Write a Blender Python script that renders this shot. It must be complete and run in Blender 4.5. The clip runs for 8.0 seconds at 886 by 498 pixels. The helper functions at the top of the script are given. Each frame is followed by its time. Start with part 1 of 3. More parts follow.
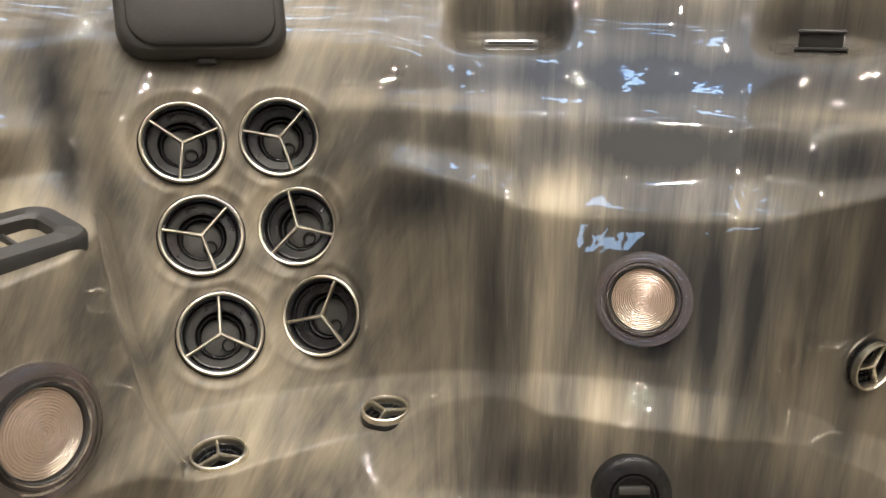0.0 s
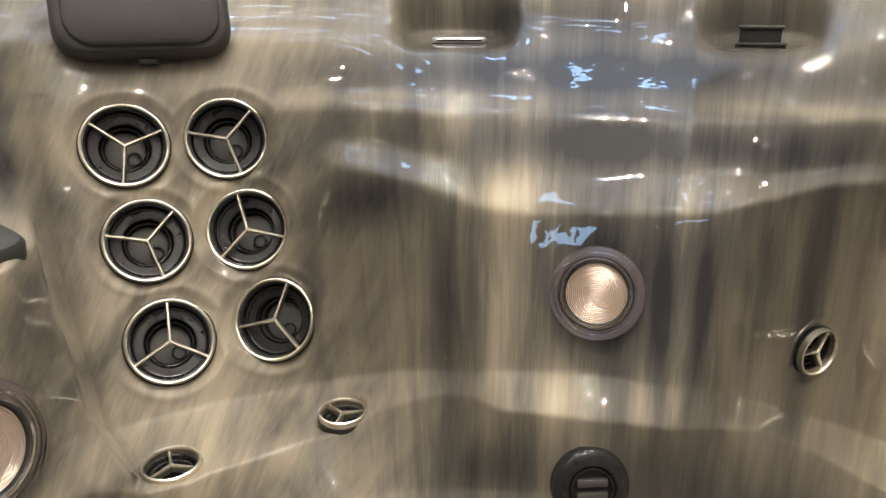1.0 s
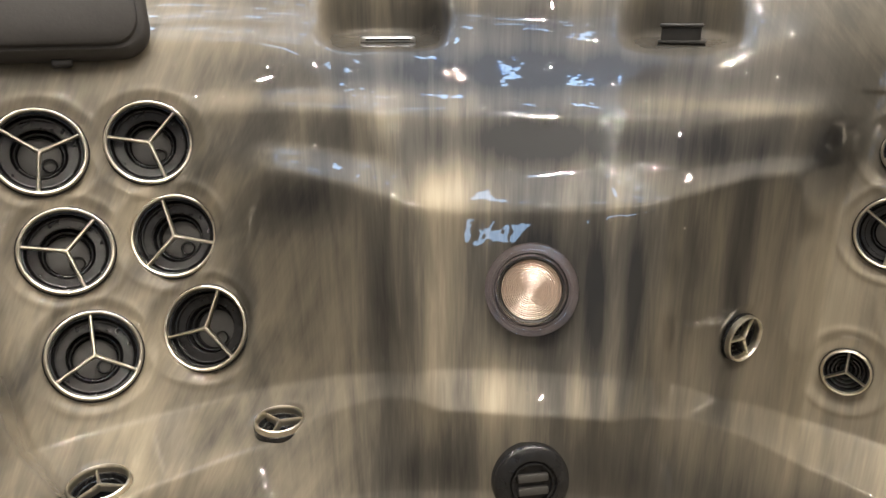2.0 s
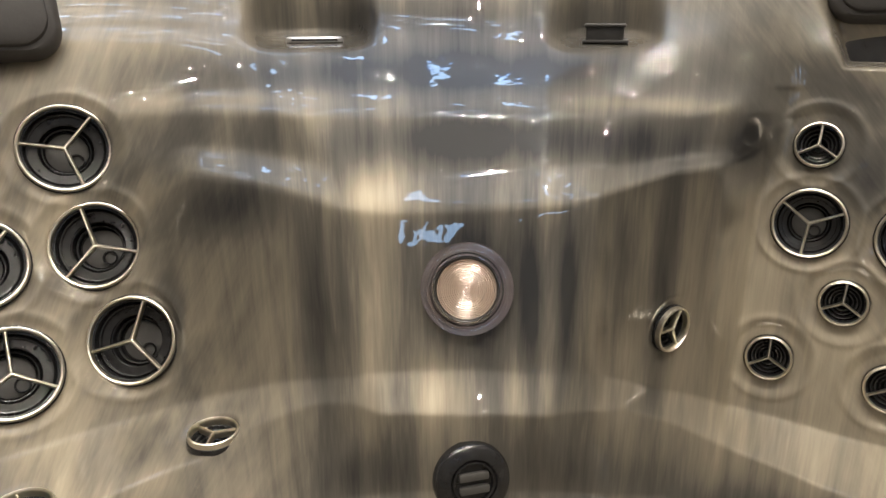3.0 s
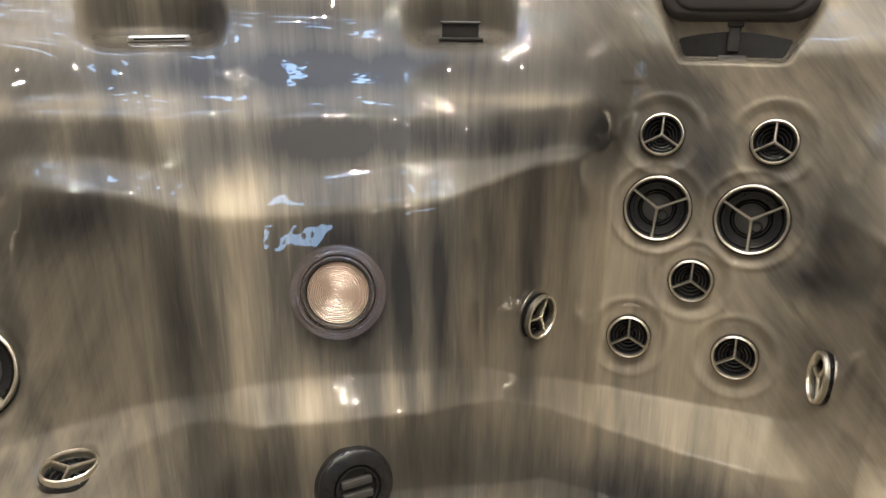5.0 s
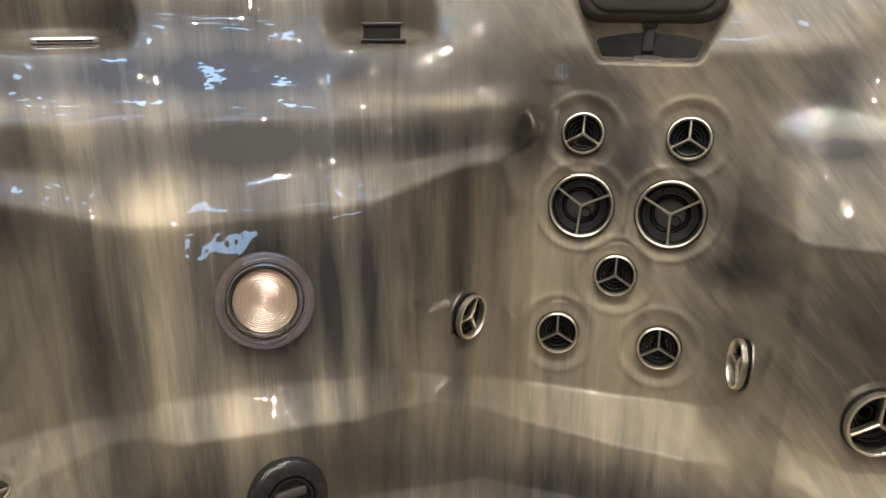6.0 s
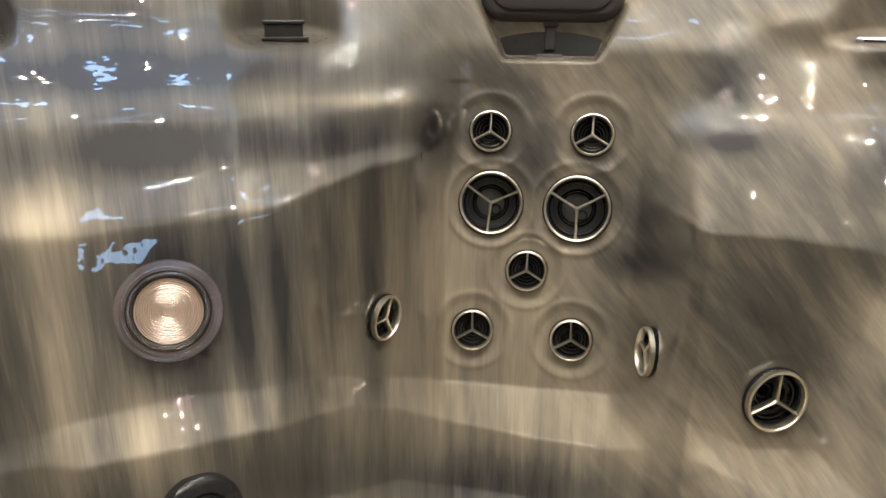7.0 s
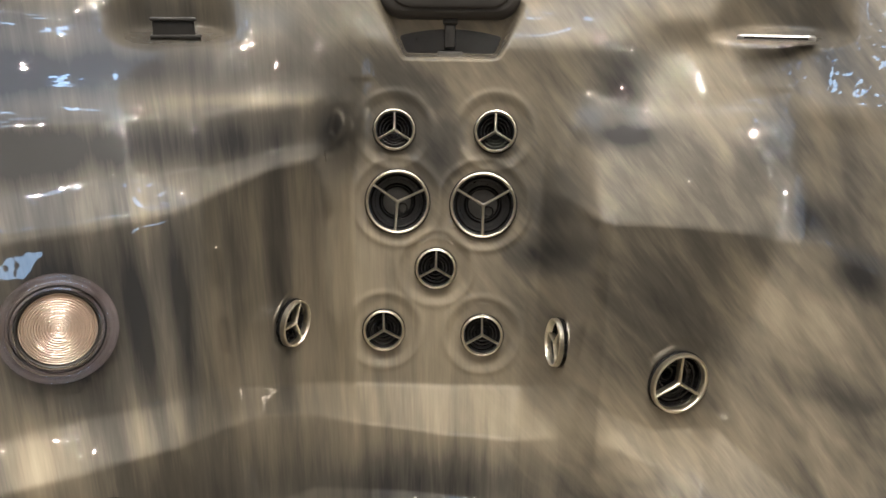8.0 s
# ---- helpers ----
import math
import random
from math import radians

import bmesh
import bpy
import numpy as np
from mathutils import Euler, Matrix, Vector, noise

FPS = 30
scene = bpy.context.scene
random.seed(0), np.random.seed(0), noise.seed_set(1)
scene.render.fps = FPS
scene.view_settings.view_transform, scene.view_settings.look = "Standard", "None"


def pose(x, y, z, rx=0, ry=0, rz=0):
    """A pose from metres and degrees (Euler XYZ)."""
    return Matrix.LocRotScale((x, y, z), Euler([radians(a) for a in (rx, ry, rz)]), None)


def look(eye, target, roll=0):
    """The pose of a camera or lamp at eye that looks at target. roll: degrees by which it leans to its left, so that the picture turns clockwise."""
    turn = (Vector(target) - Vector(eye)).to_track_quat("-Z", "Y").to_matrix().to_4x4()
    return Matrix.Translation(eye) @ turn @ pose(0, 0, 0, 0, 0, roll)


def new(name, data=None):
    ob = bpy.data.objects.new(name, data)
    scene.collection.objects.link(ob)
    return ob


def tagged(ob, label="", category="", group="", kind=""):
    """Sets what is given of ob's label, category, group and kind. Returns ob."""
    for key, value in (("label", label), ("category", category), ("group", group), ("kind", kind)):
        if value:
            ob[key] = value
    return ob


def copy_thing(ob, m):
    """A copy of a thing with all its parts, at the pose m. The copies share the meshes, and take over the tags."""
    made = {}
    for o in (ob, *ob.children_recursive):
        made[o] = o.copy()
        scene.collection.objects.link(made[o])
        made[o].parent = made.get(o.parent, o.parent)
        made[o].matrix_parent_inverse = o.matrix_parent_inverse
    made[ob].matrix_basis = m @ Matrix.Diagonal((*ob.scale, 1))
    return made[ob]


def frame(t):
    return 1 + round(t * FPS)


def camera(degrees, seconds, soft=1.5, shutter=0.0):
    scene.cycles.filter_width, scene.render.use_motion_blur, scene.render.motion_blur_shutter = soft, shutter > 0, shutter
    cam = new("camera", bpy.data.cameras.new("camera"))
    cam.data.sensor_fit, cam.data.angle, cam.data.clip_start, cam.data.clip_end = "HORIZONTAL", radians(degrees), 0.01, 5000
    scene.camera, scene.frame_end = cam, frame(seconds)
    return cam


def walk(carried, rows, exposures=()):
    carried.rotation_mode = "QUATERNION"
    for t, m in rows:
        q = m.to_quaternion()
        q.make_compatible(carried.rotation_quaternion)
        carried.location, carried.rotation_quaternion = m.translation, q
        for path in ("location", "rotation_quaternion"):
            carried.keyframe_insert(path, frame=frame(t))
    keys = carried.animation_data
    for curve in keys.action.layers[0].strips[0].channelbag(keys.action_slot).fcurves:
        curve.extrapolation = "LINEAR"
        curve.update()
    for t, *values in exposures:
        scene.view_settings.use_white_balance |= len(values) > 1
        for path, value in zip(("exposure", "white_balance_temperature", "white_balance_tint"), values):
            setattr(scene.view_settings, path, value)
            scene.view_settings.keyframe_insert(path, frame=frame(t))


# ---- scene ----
cam = camera(63.1, 8.0)
PATH = [
    (0, (0.0000, 0.0000, 0.9000), (0.0000, 1.8978, 0.2687), 0.00),
    (0.5, (-0.0006, 0.0024, 0.8996), (0.0481, 1.8988, 0.2661), -0.18),
    (1, (0.0001, 0.0054, 0.8988), (0.1279, 1.8975, 0.2636), -0.26),
    (1.5, (0.0020, 0.0085, 0.8982), (0.2159, 1.8922, 0.2611), -0.29),
    (3, (0.0039, 0.0166, 0.8969), (0.4850, 1.8505, 0.2602), -0.21),
    (3.5, (0.0039, 0.0195, 0.8967), (0.5723, 1.8273, 0.2573), -0.14),
    (4, (0.0041, 0.0226, 0.8965), (0.6598, 1.8002, 0.2559), -0.09),
    (4.5, (0.0041, 0.0245, 0.8972), (0.7451, 1.7674, 0.2544), -0.02),
    (6, (0.0061, 0.0327, 0.8973), (1.0046, 1.6429, 0.2565), 0.16),
    (6.5, (0.0062, 0.0377, 0.8949), (1.1067, 1.5810, 0.2569), 0.35),
    (7, (0.0086, 0.0423, 0.8913), (1.2096, 1.5098, 0.2558), 0.48),
    (7.5, (0.0105, 0.0473, 0.8904), (1.3083, 1.4296, 0.2541), 0.54),
    (8, (0.0124, 0.0518, 0.8897), (1.4013, 1.3422, 0.2526), 0.68),
]
walk(cam, [(t, look(eye, target, roll)) for t, eye, target, roll in PATH])

# ---- world and light ----
world = bpy.data.worlds.new("showroom_sky")
scene.world = world
world.use_nodes = True
wn = world.node_tree
sky = wn.nodes.new("ShaderNodeTexSky")
sky.sky_type, sky.sun_disc = "NISHITA", False
sky.sun_elevation, sky.sun_rotation = radians(40), radians(160)
wn.nodes["Background"].inputs["Strength"].default_value = 0.1
wn.links.new(sky.outputs[0], wn.nodes["Background"].inputs["Color"])

EYE_Z = 0.90      # height that the shell's profile is measured from


# ---- materials ----
def material(name):
    m = bpy.data.materials.new(name)
    m.use_nodes = True
    nt = m.node_tree
    return m, nt, nt.nodes["Principled BSDF"]


def node(nt, kind, **inputs):
    n = nt.nodes.new(kind)
    for k, v in inputs.items():
        n.inputs[k].default_value = v
    return n


def ramp(nt, source, stops):
    r = nt.nodes.new("ShaderNodeValToRGB")
    els = r.color_ramp.elements
    while len(els) < len(stops):
        els.new(0.5)
    for el, (pos, col) in zip(els, stops):
        el.position, el.color = pos, (*col, 1)
    nt.links.new(source, r.inputs[0])
    return r


def simple(name, color, rough, metal=0.0, grain=60.0, vary=0.25, bump=0.05, coat=0.0):
    """A plain surface with fine grain, uneven gloss and a little relief."""
    m, nt, b = material(name)
    tc = nt.nodes.new("ShaderNodeTexCoord")
    fine = node(nt, "ShaderNodeTexNoise", Scale=grain, Detail=4.0)
    broad = node(nt, "ShaderNodeTexNoise", Scale=grain / 9, Detail=2.0)
    for n in (fine, broad):
        nt.links.new(tc.outputs["Object"], n.inputs["Vector"])
    both = node(nt, "ShaderNodeMath")
    both.operation = "MULTIPLY_ADD"
    both.inputs[1].default_value = 0.5
    nt.links.new(fine.outputs["Fac"], both.inputs[0])
    half = node(nt, "ShaderNodeMath")
    half.operation = "MULTIPLY"
    half.inputs[1].default_value = 0.5
    nt.links.new(broad.outputs["Fac"], half.inputs[0])
    nt.links.new(half.outputs[0], both.inputs[2])
    lo = [c * (1 - vary) for c in color]
    hi = [min(1, c * (1 + vary)) for c in color]
    nt.links.new(ramp(nt, both.outputs[0], [(0.3, lo), (0.7, hi)]).outputs[0], b.inputs["Base Color"])
    rr = node(nt, "ShaderNodeMapRange")
    rr.inputs["To Min"].default_value, rr.inputs["To Max"].default_value = rough * 0.75, min(1, rough * 1.3)
    nt.links.new(both.outputs[0], rr.inputs["Value"])
    nt.links.new(rr.outputs[0], b.inputs["Roughness"])
    b.inputs["Metallic"].default_value = metal
    b.inputs["Coat Weight"].default_value = coat
    if bump:
        bp = node(nt, "ShaderNodeBump", Strength=bump, Distance=0.002)
        nt.links.new(fine.outputs["Fac"], bp.inputs["Height"])
        nt.links.new(bp.outputs[0], b.inputs["Normal"])
    return m


def acrylic():
    """Glossy marbled acrylic: tan and charcoal drawn out into streaks. Three flow directions meet in soft bounds."""
    m, nt, b = material("marbled_acrylic")

    def attribute(name):
        n = nt.nodes.new("ShaderNodeAttribute")
        n.attribute_name = name
        return n

    def maths(op, x, y, z=None):
        n = nt.nodes.new("ShaderNodeMath")
        n.operation = op
        for i, v in enumerate((x, y, z)):
            if v is None:
                continue
            if isinstance(v, (int, float)):
                n.inputs[i].default_value = v
            else:
                nt.links.new(v, n.inputs[i])
        return n.outputs[0]

    def drawn(source, across, along, detail, seed, warp):
        mp = nt.nodes.new("ShaderNodeMapping")
        mp.inputs["Scale"].default_value = (across, along, 1)
        mp.inputs["Location"].default_value = (seed, seed * 1.7, seed * 0.3)
        nt.links.new(source, mp.inputs["Vector"])
        n = node(nt, "ShaderNodeTexNoise", Scale=1.0, Detail=detail, Roughness=0.55, Distortion=warp)
        nt.links.new(mp.outputs[0], n.inputs["Vector"])
        return n.outputs["Fac"]

    weight = nt.nodes.new("ShaderNodeSeparateXYZ")
    nt.links.new(attribute("zone").outputs["Vector"], weight.inputs[0])
    # per-vertex tone: marbling bands plus painted light and shade
    total = attribute("swirl_and_shade").outputs["Fac"]
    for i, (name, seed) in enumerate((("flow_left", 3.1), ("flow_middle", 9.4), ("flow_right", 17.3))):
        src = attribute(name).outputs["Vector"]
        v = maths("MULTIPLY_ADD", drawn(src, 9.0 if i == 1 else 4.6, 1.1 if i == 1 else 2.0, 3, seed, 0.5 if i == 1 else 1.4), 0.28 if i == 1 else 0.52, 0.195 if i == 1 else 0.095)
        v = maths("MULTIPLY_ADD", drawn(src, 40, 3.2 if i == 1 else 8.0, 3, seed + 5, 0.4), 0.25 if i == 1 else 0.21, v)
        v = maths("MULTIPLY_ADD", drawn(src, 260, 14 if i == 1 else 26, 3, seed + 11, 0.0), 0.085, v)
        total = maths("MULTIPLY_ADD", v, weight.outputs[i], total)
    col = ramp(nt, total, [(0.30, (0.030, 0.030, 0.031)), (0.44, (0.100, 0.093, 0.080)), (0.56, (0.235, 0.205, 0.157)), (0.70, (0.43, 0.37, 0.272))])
    nt.links.new(col.outputs[0], b.inputs["Base Color"])
    b.inputs["Roughness"].default_value = 0.36
    b.inputs["Metallic"].default_value = 0.03
    b.inputs["Specular IOR Level"].default_value = 0.12
    b.inputs["IOR"].default_value = 1.5
    b.inputs["Coat Weight"].default_value = 1.0
    b.inputs["Coat Roughness"].default_value = 0.012
    b.inputs["Coat IOR"].default_value = 1.6
    ripple = node(nt, "ShaderNodeTexNoise", Scale=9.0, Detail=1.0)
    tc = nt.nodes.new("ShaderNodeTexCoord")
    nt.links.new(tc.outputs["Object"], ripple.inputs["Vector"])
    bp = node(nt, "ShaderNodeBump", Strength=0.12, Distance=0.012)
    nt.links.new(ripple.outputs["Fac"], bp.inputs["Height"])
    peel = node(nt, "ShaderNodeTexNoise", Scale=38.0, Detail=1.0)
    nt.links.new(tc.outputs["Object"], peel.inputs["Vector"])
    fine = node(nt, "ShaderNodeBump", Strength=0.10, Distance=0.004)
    nt.links.new(peel.outputs["Fac"], fine.inputs["Height"])
    nt.links.new(bp.outputs[0], fine.inputs["Normal"])
    nt.links.new(fine.outputs[0], b.inputs["Coat Normal"])
    return m


def glass(name, color, rough=0.02):
    m, nt, b = material(name)
    b.inputs["Base Color"].default_value = (*color, 1)
    b.inputs["Roughness"].default_value = rough
    b.inputs["Transmission Weight"].default_value = 1.0
    b.inputs["IOR"].default_value = 1.45
    return m


def glow(name, color, strength):
    m, nt, b = material(name)
    b.inputs["Base Color"].default_value = (*color, 1)
    b.inputs["Emission Color"].default_value = (*color, 1)
    b.inputs["Emission Strength"].default_value = strength
    return m


ACRYLIC = acrylic()
STEEL = simple("satin_steel", (0.78, 0.73, 0.62), 0.34, 1.0, 140, 0.12, 0.03)
BLACK = simple("black_abs_plastic", (0.016, 0.016, 0.017), 0.20, 0, 90, 0.3, 0.04)
DARK = simple("dark_grey_plastic", (0.035, 0.034, 0.033), 0.38, 0, 90, 0.25, 0.05)
NOZZLE = simple("charcoal_nozzle_plastic", (0.06, 0.058, 0.055), 0.45, 0, 80, 0.2, 0.04)
FOAM = simple("charcoal_foam_rubber", (0.045, 0.042, 0.040), 0.62, 0, 220, 0.2, 0.12)
LENS = glass("clear_lens_plastic", (0.97, 0.93, 0.92), 0.03)
REFLECTOR = simple("pale_champagne_reflector", (0.84, 0.71, 0.61), 0.20, 0.7, 120, 0.1, 0.02)
SILVER = simple("brushed_silver_plastic", (0.55, 0.55, 0.55), 0.3, 0.8, 140, 0.1, 0.03)
SMOKED = simple("smoked_grey_plastic", (0.34, 0.31, 0.31), 0.18, 0.3, 120, 0.15, 0.03)
PANEL = simple("grey_cabinet_panel", (0.10, 0.10, 0.10), 0.6, 0, 40, 0.2, 0.1)
CONCRETE = simple("polished_concrete", (0.22, 0.21, 0.20), 0.45, 0, 6, 0.25, 0.03)
PLASTER = simple("dark_painted_plaster", (0.30, 0.31, 0.34), 0.85, 0, 12, 0.15, 0.06)
CEILING = simple("grey_ceiling_board", (0.11, 0.125, 0.15), 0.9, 0, 10, 0.2, 0.05)
BULB = glow("warm_led", (1.0, 0.935, 0.84), 10600.0)
PIN = glow("warm_pin_led", (1.0, 0.87, 0.73), 6200.0)
HAZE_GLOW = glow("added_haze_glow", (0.44, 0.62, 0.88), 0.40)
PANE = glow("daylight_pane", (0.42, 0.66, 1.0), 8.0)


# ---- mesh helpers ----
def mesh_of(name, verts, faces, mat, smooth=True):
    me = bpy.data.meshes.new(name)
    me.from_pydata([tuple(v) for v in verts], [], faces)
    me.materials.append(mat)
    if smooth:
        me.polygons.foreach_set("use_smooth", [True] * len(me.polygons))
    me.update()
    return me


def bm_mesh(name, bm, mat, smooth=True):
    me = bpy.data.meshes.new(name)
    bmesh.ops.recalc_face_normals(bm, faces=bm.faces)
    bm.to_mesh(me)
    bm.free()
    me.materials.append(mat)
    if smooth:
        me.polygons.foreach_set("use_smooth", [True] * len(me.polygons))
        me.set_sharp_from_angle(angle=radians(42))
    return me


def part(name, bm, mat, parent, label="", smooth=True):
    ob = new(name, bm_mesh(name, bm, mat, smooth))
    ob.parent = parent
    if label:
        ob["label"] = label
    return ob


def lathe(profile, n=48, closed=False):
    """A bmesh turned round z from (radius, height) pairs."""
    bm = bmesh.new()
    rings = []
    for r, z in profile:
        if r < 1e-6:
            rings.append([bm.verts.new((0, 0, z))])
        else:
            rings.append([bm.verts.new((r * math.cos(2 * math.pi * i / n), r * math.sin(2 * math.pi * i / n), z)) for i in range(n)])
    pairs = list(zip(rings, rings[1:])) + ([(rings[-1], rings[0])] if closed else [])
    for a, b in pairs:
        for i in range(n):
            j = (i + 1) % n
            if len(a) == 1 and len(b) > 1:
                bm.faces.new((a[0], b[i], b[j]))
            elif len(b) == 1 and len(a) > 1:
                bm.faces.new((a[i], a[j], b[0]))
            elif len(a) > 1:
                bm.faces.new((a[i], a[j], b[j], b[i]))
    return bm


def box(x, y, z, sx, sy, sz, bevel=0.0, segs=2):
    bm = bmesh.new()
    bmesh.ops.create_cube(bm, size=1, matrix=Matrix.Translation((x, y, z)) @ Matrix.Diagonal((sx, sy, sz, 1)))
    if bevel:
        bmesh.ops.bevel(bm, geom=bm.edges[:], offset=bevel, segments=segs, profile=0.5, affect="EDGES")
    return bm


def loft(sections):
    """A closed solid through rings of points of equal count."""
    bm = bmesh.new()
    rings = [[bm.verts.new(p) for p in s] for s in sections]
    n = len(rings[0])
    for a, b in zip(rings, rings[1:]):
        for i in range(n):
            j = (i + 1) % n
            bm.faces.new((a[i], a[j], b[j], b[i]))
    bm.faces.new(rings[0][::-1])
    bm.faces.new(rings[-1])
    return bm


def rounded(w, h, r, z, k=8, cx=0.0, cy=0.0):
    """A rounded rectangle as a ring of points."""
    out = []
    for sx, sy, a0 in ((1, 1, 0), (-1, 1, 90), (-1, -1, 180), (1, -1, 270)):
        for i in range(k + 1):
            a = radians(a0 + 90 * i / k)
            out.append((cx + sx * (w / 2 - r) + r * math.cos(a), cy + sy * (h / 2 - r) + r * math.sin(a), z))
    return out


# ---- the shell's form ----
CX, CY = 0.006, 0.026      # plan centre that bearings and radii are taken from


def soft_curve(keys, blur=0.012):
    """A smooth curve through (position, value) pairs."""
    ks, vs = np.array(keys, float).T
    fine = np.linspace(ks[0], ks[-1], 2400)
    base = np.interp(fine, ks, vs)
    width = max(3, int(2400 * blur))
    win = np.hanning(2 * width + 1)
    win /= win.sum()
    padded = np.r_[np.full(width, base[0]), base, np.full(width, base[-1])]
    sm = np.convolve(padded, win, "valid")
    return lambda x: np.interp(x, fine, sm)


rim_radius = soft_curve([(-180, 1.0), (-70, 1.0), (-45, 1.28), (-30, 1.5), (-15, 1.6), (0, 1.5), (17, 1.42), (34, 1.54), (48, 1.7), (60, 1.64), (75, 1.56), (90, 1.3),
                         (120, 1.0), (180, 1.0)], 0.03)

# Style lines of the moulding, from the rim inwards and down: bearing, slope from the plan centre at EYE_Z, radius
CREST = [(-180, 0.0, 0.90), (-60, 0.0, 0.98), (-45, 0.0, 1.05), (-36, -0.02, 1.12), (-28, -0.03, 1.25), (-24, -0.03, 1.33), (-12, -0.03, 1.33), (-6, -0.03, 1.30), (0, -0.045, 1.25),
         (9, -0.07, 1.20), (16, -0.083, 1.18), (24, -0.072, 1.22), (31, -0.058, 1.30), (36, -0.042, 1.38), (40, -0.05, 1.44), (54, -0.05, 1.44), (58, -0.045, 1.45), (64, -0.05, 1.48),
         (72, -0.055, 1.42), (80, -0.05, 1.25), (95, -0.03, 1.0), (120, 0.0, 0.90), (180, 0.0, 0.90)]
SHELF_BACK = [(-180, -0.10, 0.86), (-45, -0.10, 0.98), (-36, -0.12, 1.02), (-28, -0.12, 1.15), (-24, -0.11, 1.27), (-12, -0.11, 1.265), (-8, -0.108, 1.24), (-4, -0.108, 1.20),
              (3, -0.117, 1.11), (9, -0.125, 1.09), (16, -0.127, 1.08), (23, -0.125, 1.09), (30, -0.118, 1.19), (36, -0.108, 1.29), (38, -0.107, 1.34), (40, -0.11, 1.425),
              (54, -0.11, 1.425), (57, -0.11, 1.42), (60, -0.13, 1.41), (66, -0.13, 1.40), (70, -0.12, 1.38), (72, -0.12, 1.33), (80, -0.12, 1.18), (95, -0.10, 0.95), (180, -0.10, 0.86)]
SHELF_FRONT = [(-180, -0.13, 0.84), (-45, -0.13, 0.96), (-36, -0.15, 0.99), (-28, -0.14, 1.12), (-24, -0.14, 1.255), (-12, -0.14, 1.25), (-8, -0.128, 1.19), (-4, -0.126, 1.13),
               (3, -0.136, 1.055), (9, -0.142, 1.05), (16, -0.142, 1.05), (23, -0.142, 1.05), (30, -0.136, 1.125), (36, -0.127, 1.23), (38, -0.127, 1.30), (40, -0.14, 1.415),
               (54, -0.14, 1.415), (57, -0.135, 1.40), (60, -0.15, 1.36), (66, -0.155, 1.34), (70, -0.15, 1.34), (72, -0.15, 1.32), (80, -0.15, 1.16), (95, -0.13, 0.93), (180, -0.13, 0.84)]
LIP_BACK = [(-180, -0.20, 0.80), (-45, -0.20, 0.98), (-36, -0.20, 1.06), (-29, -0.20, 1.07), (-26.7, -0.20, 1.10), (-24.5, -0.20, 1.225), (-12, -0.20, 1.225), (-8, -0.185, 1.16),
            (-5, -0.182, 1.11), (0, -0.195, 1.06), (6, -0.215, 0.995), (16, -0.22, 0.985), (23, -0.22, 0.985), (28, -0.213, 1.03), (32, -0.20, 1.115), (35, -0.188, 1.18), (37.2, -0.185, 1.25),
            (39.5, -0.20, 1.39), (54.5, -0.20, 1.39), (56.5, -0.205, 1.34), (58.3, -0.225, 1.20), (61, -0.225, 1.18), (66, -0.21, 1.24), (70, -0.21, 1.28), (72, -0.20, 1.29),
            (80, -0.20, 1.12), (95, -0.18, 0.90), (180, -0.20, 0.80)]
LIP_FRONT = [(-180, -0.27, 0.76), (-45, -0.35, 0.78), (-36, -0.34, 0.80), (-29, -0.31, 0.85), (-26.3, -0.28, 0.92), (-24.8, -0.265, 1.17), (-23.5, -0.27, 1.195), (-12, -0.27, 1.19),
             (-8.5, -0.24, 1.15), (-5, -0.21, 1.045), (-2, -0.222, 1.01), (2, -0.243, 0.975), (6, -0.275, 0.94), (11, -0.285, 0.925), (17, -0.28, 0.92), (22, -0.275, 0.92),
             (26, -0.263, 0.93), (27.6, -0.255, 0.945), (29, -0.245, 0.985), (33, -0.215, 1.075), (36.6, -0.20, 1.16), (37.8, -0.21, 1.28), (39, -0.25, 1.37), (54.5, -0.25, 1.375), (56.5, -0.26, 1.25),
             (58.8, -0.285, 1.06), (60, -0.29, 1.04), (65, -0.285, 1.10), (69, -0.285, 1.16), (71, -0.29, 1.20), (73, -0.29, 1.20), (80, -0.29, 1.07), (95, -0.27, 0.86), (180, -0.27, 0.76)]
FOOT = [(-180, -0.60, 0.70), (-45, -0.60, 0.75), (-36, -0.60, 0.76), (-29, -0.60, 0.81), (-26.2, -0.58, 0.87), (-24.9, -0.575, 1.02), (-23.5, -0.575, 1.03), (-12, -0.565, 1.04),
        (-8, -0.555, 1.03), (-4, -0.55, 1.0), (0, -0.545, 0.96), (4, -0.545, 0.915), (6, -0.55, 0.88), (8, -0.545, 0.865), (17, -0.54, 0.85), (22, -0.545, 0.85), (26, -0.54, 0.865),
        (27.6, -0.535, 0.90), (29, -0.535, 0.97), (33, -0.545, 1.09), (37.2, -0.548, 1.21), (39, -0.553, 1.28), (47, -0.56, 1.285), (53.5, -0.557, 1.285), (55.5, -0.55, 1.22), (58, -0.55, 1.07),
        (60, -0.58, 1.02), (65, -0.605, 1.07), (68.5, -0.59, 1.11), (70.5, -0.58, 1.09), (74, -0.63, 1.02), (80, -0.69, 0.90), (95, -0.60, 0.78), (180, -0.60, 0.70)]
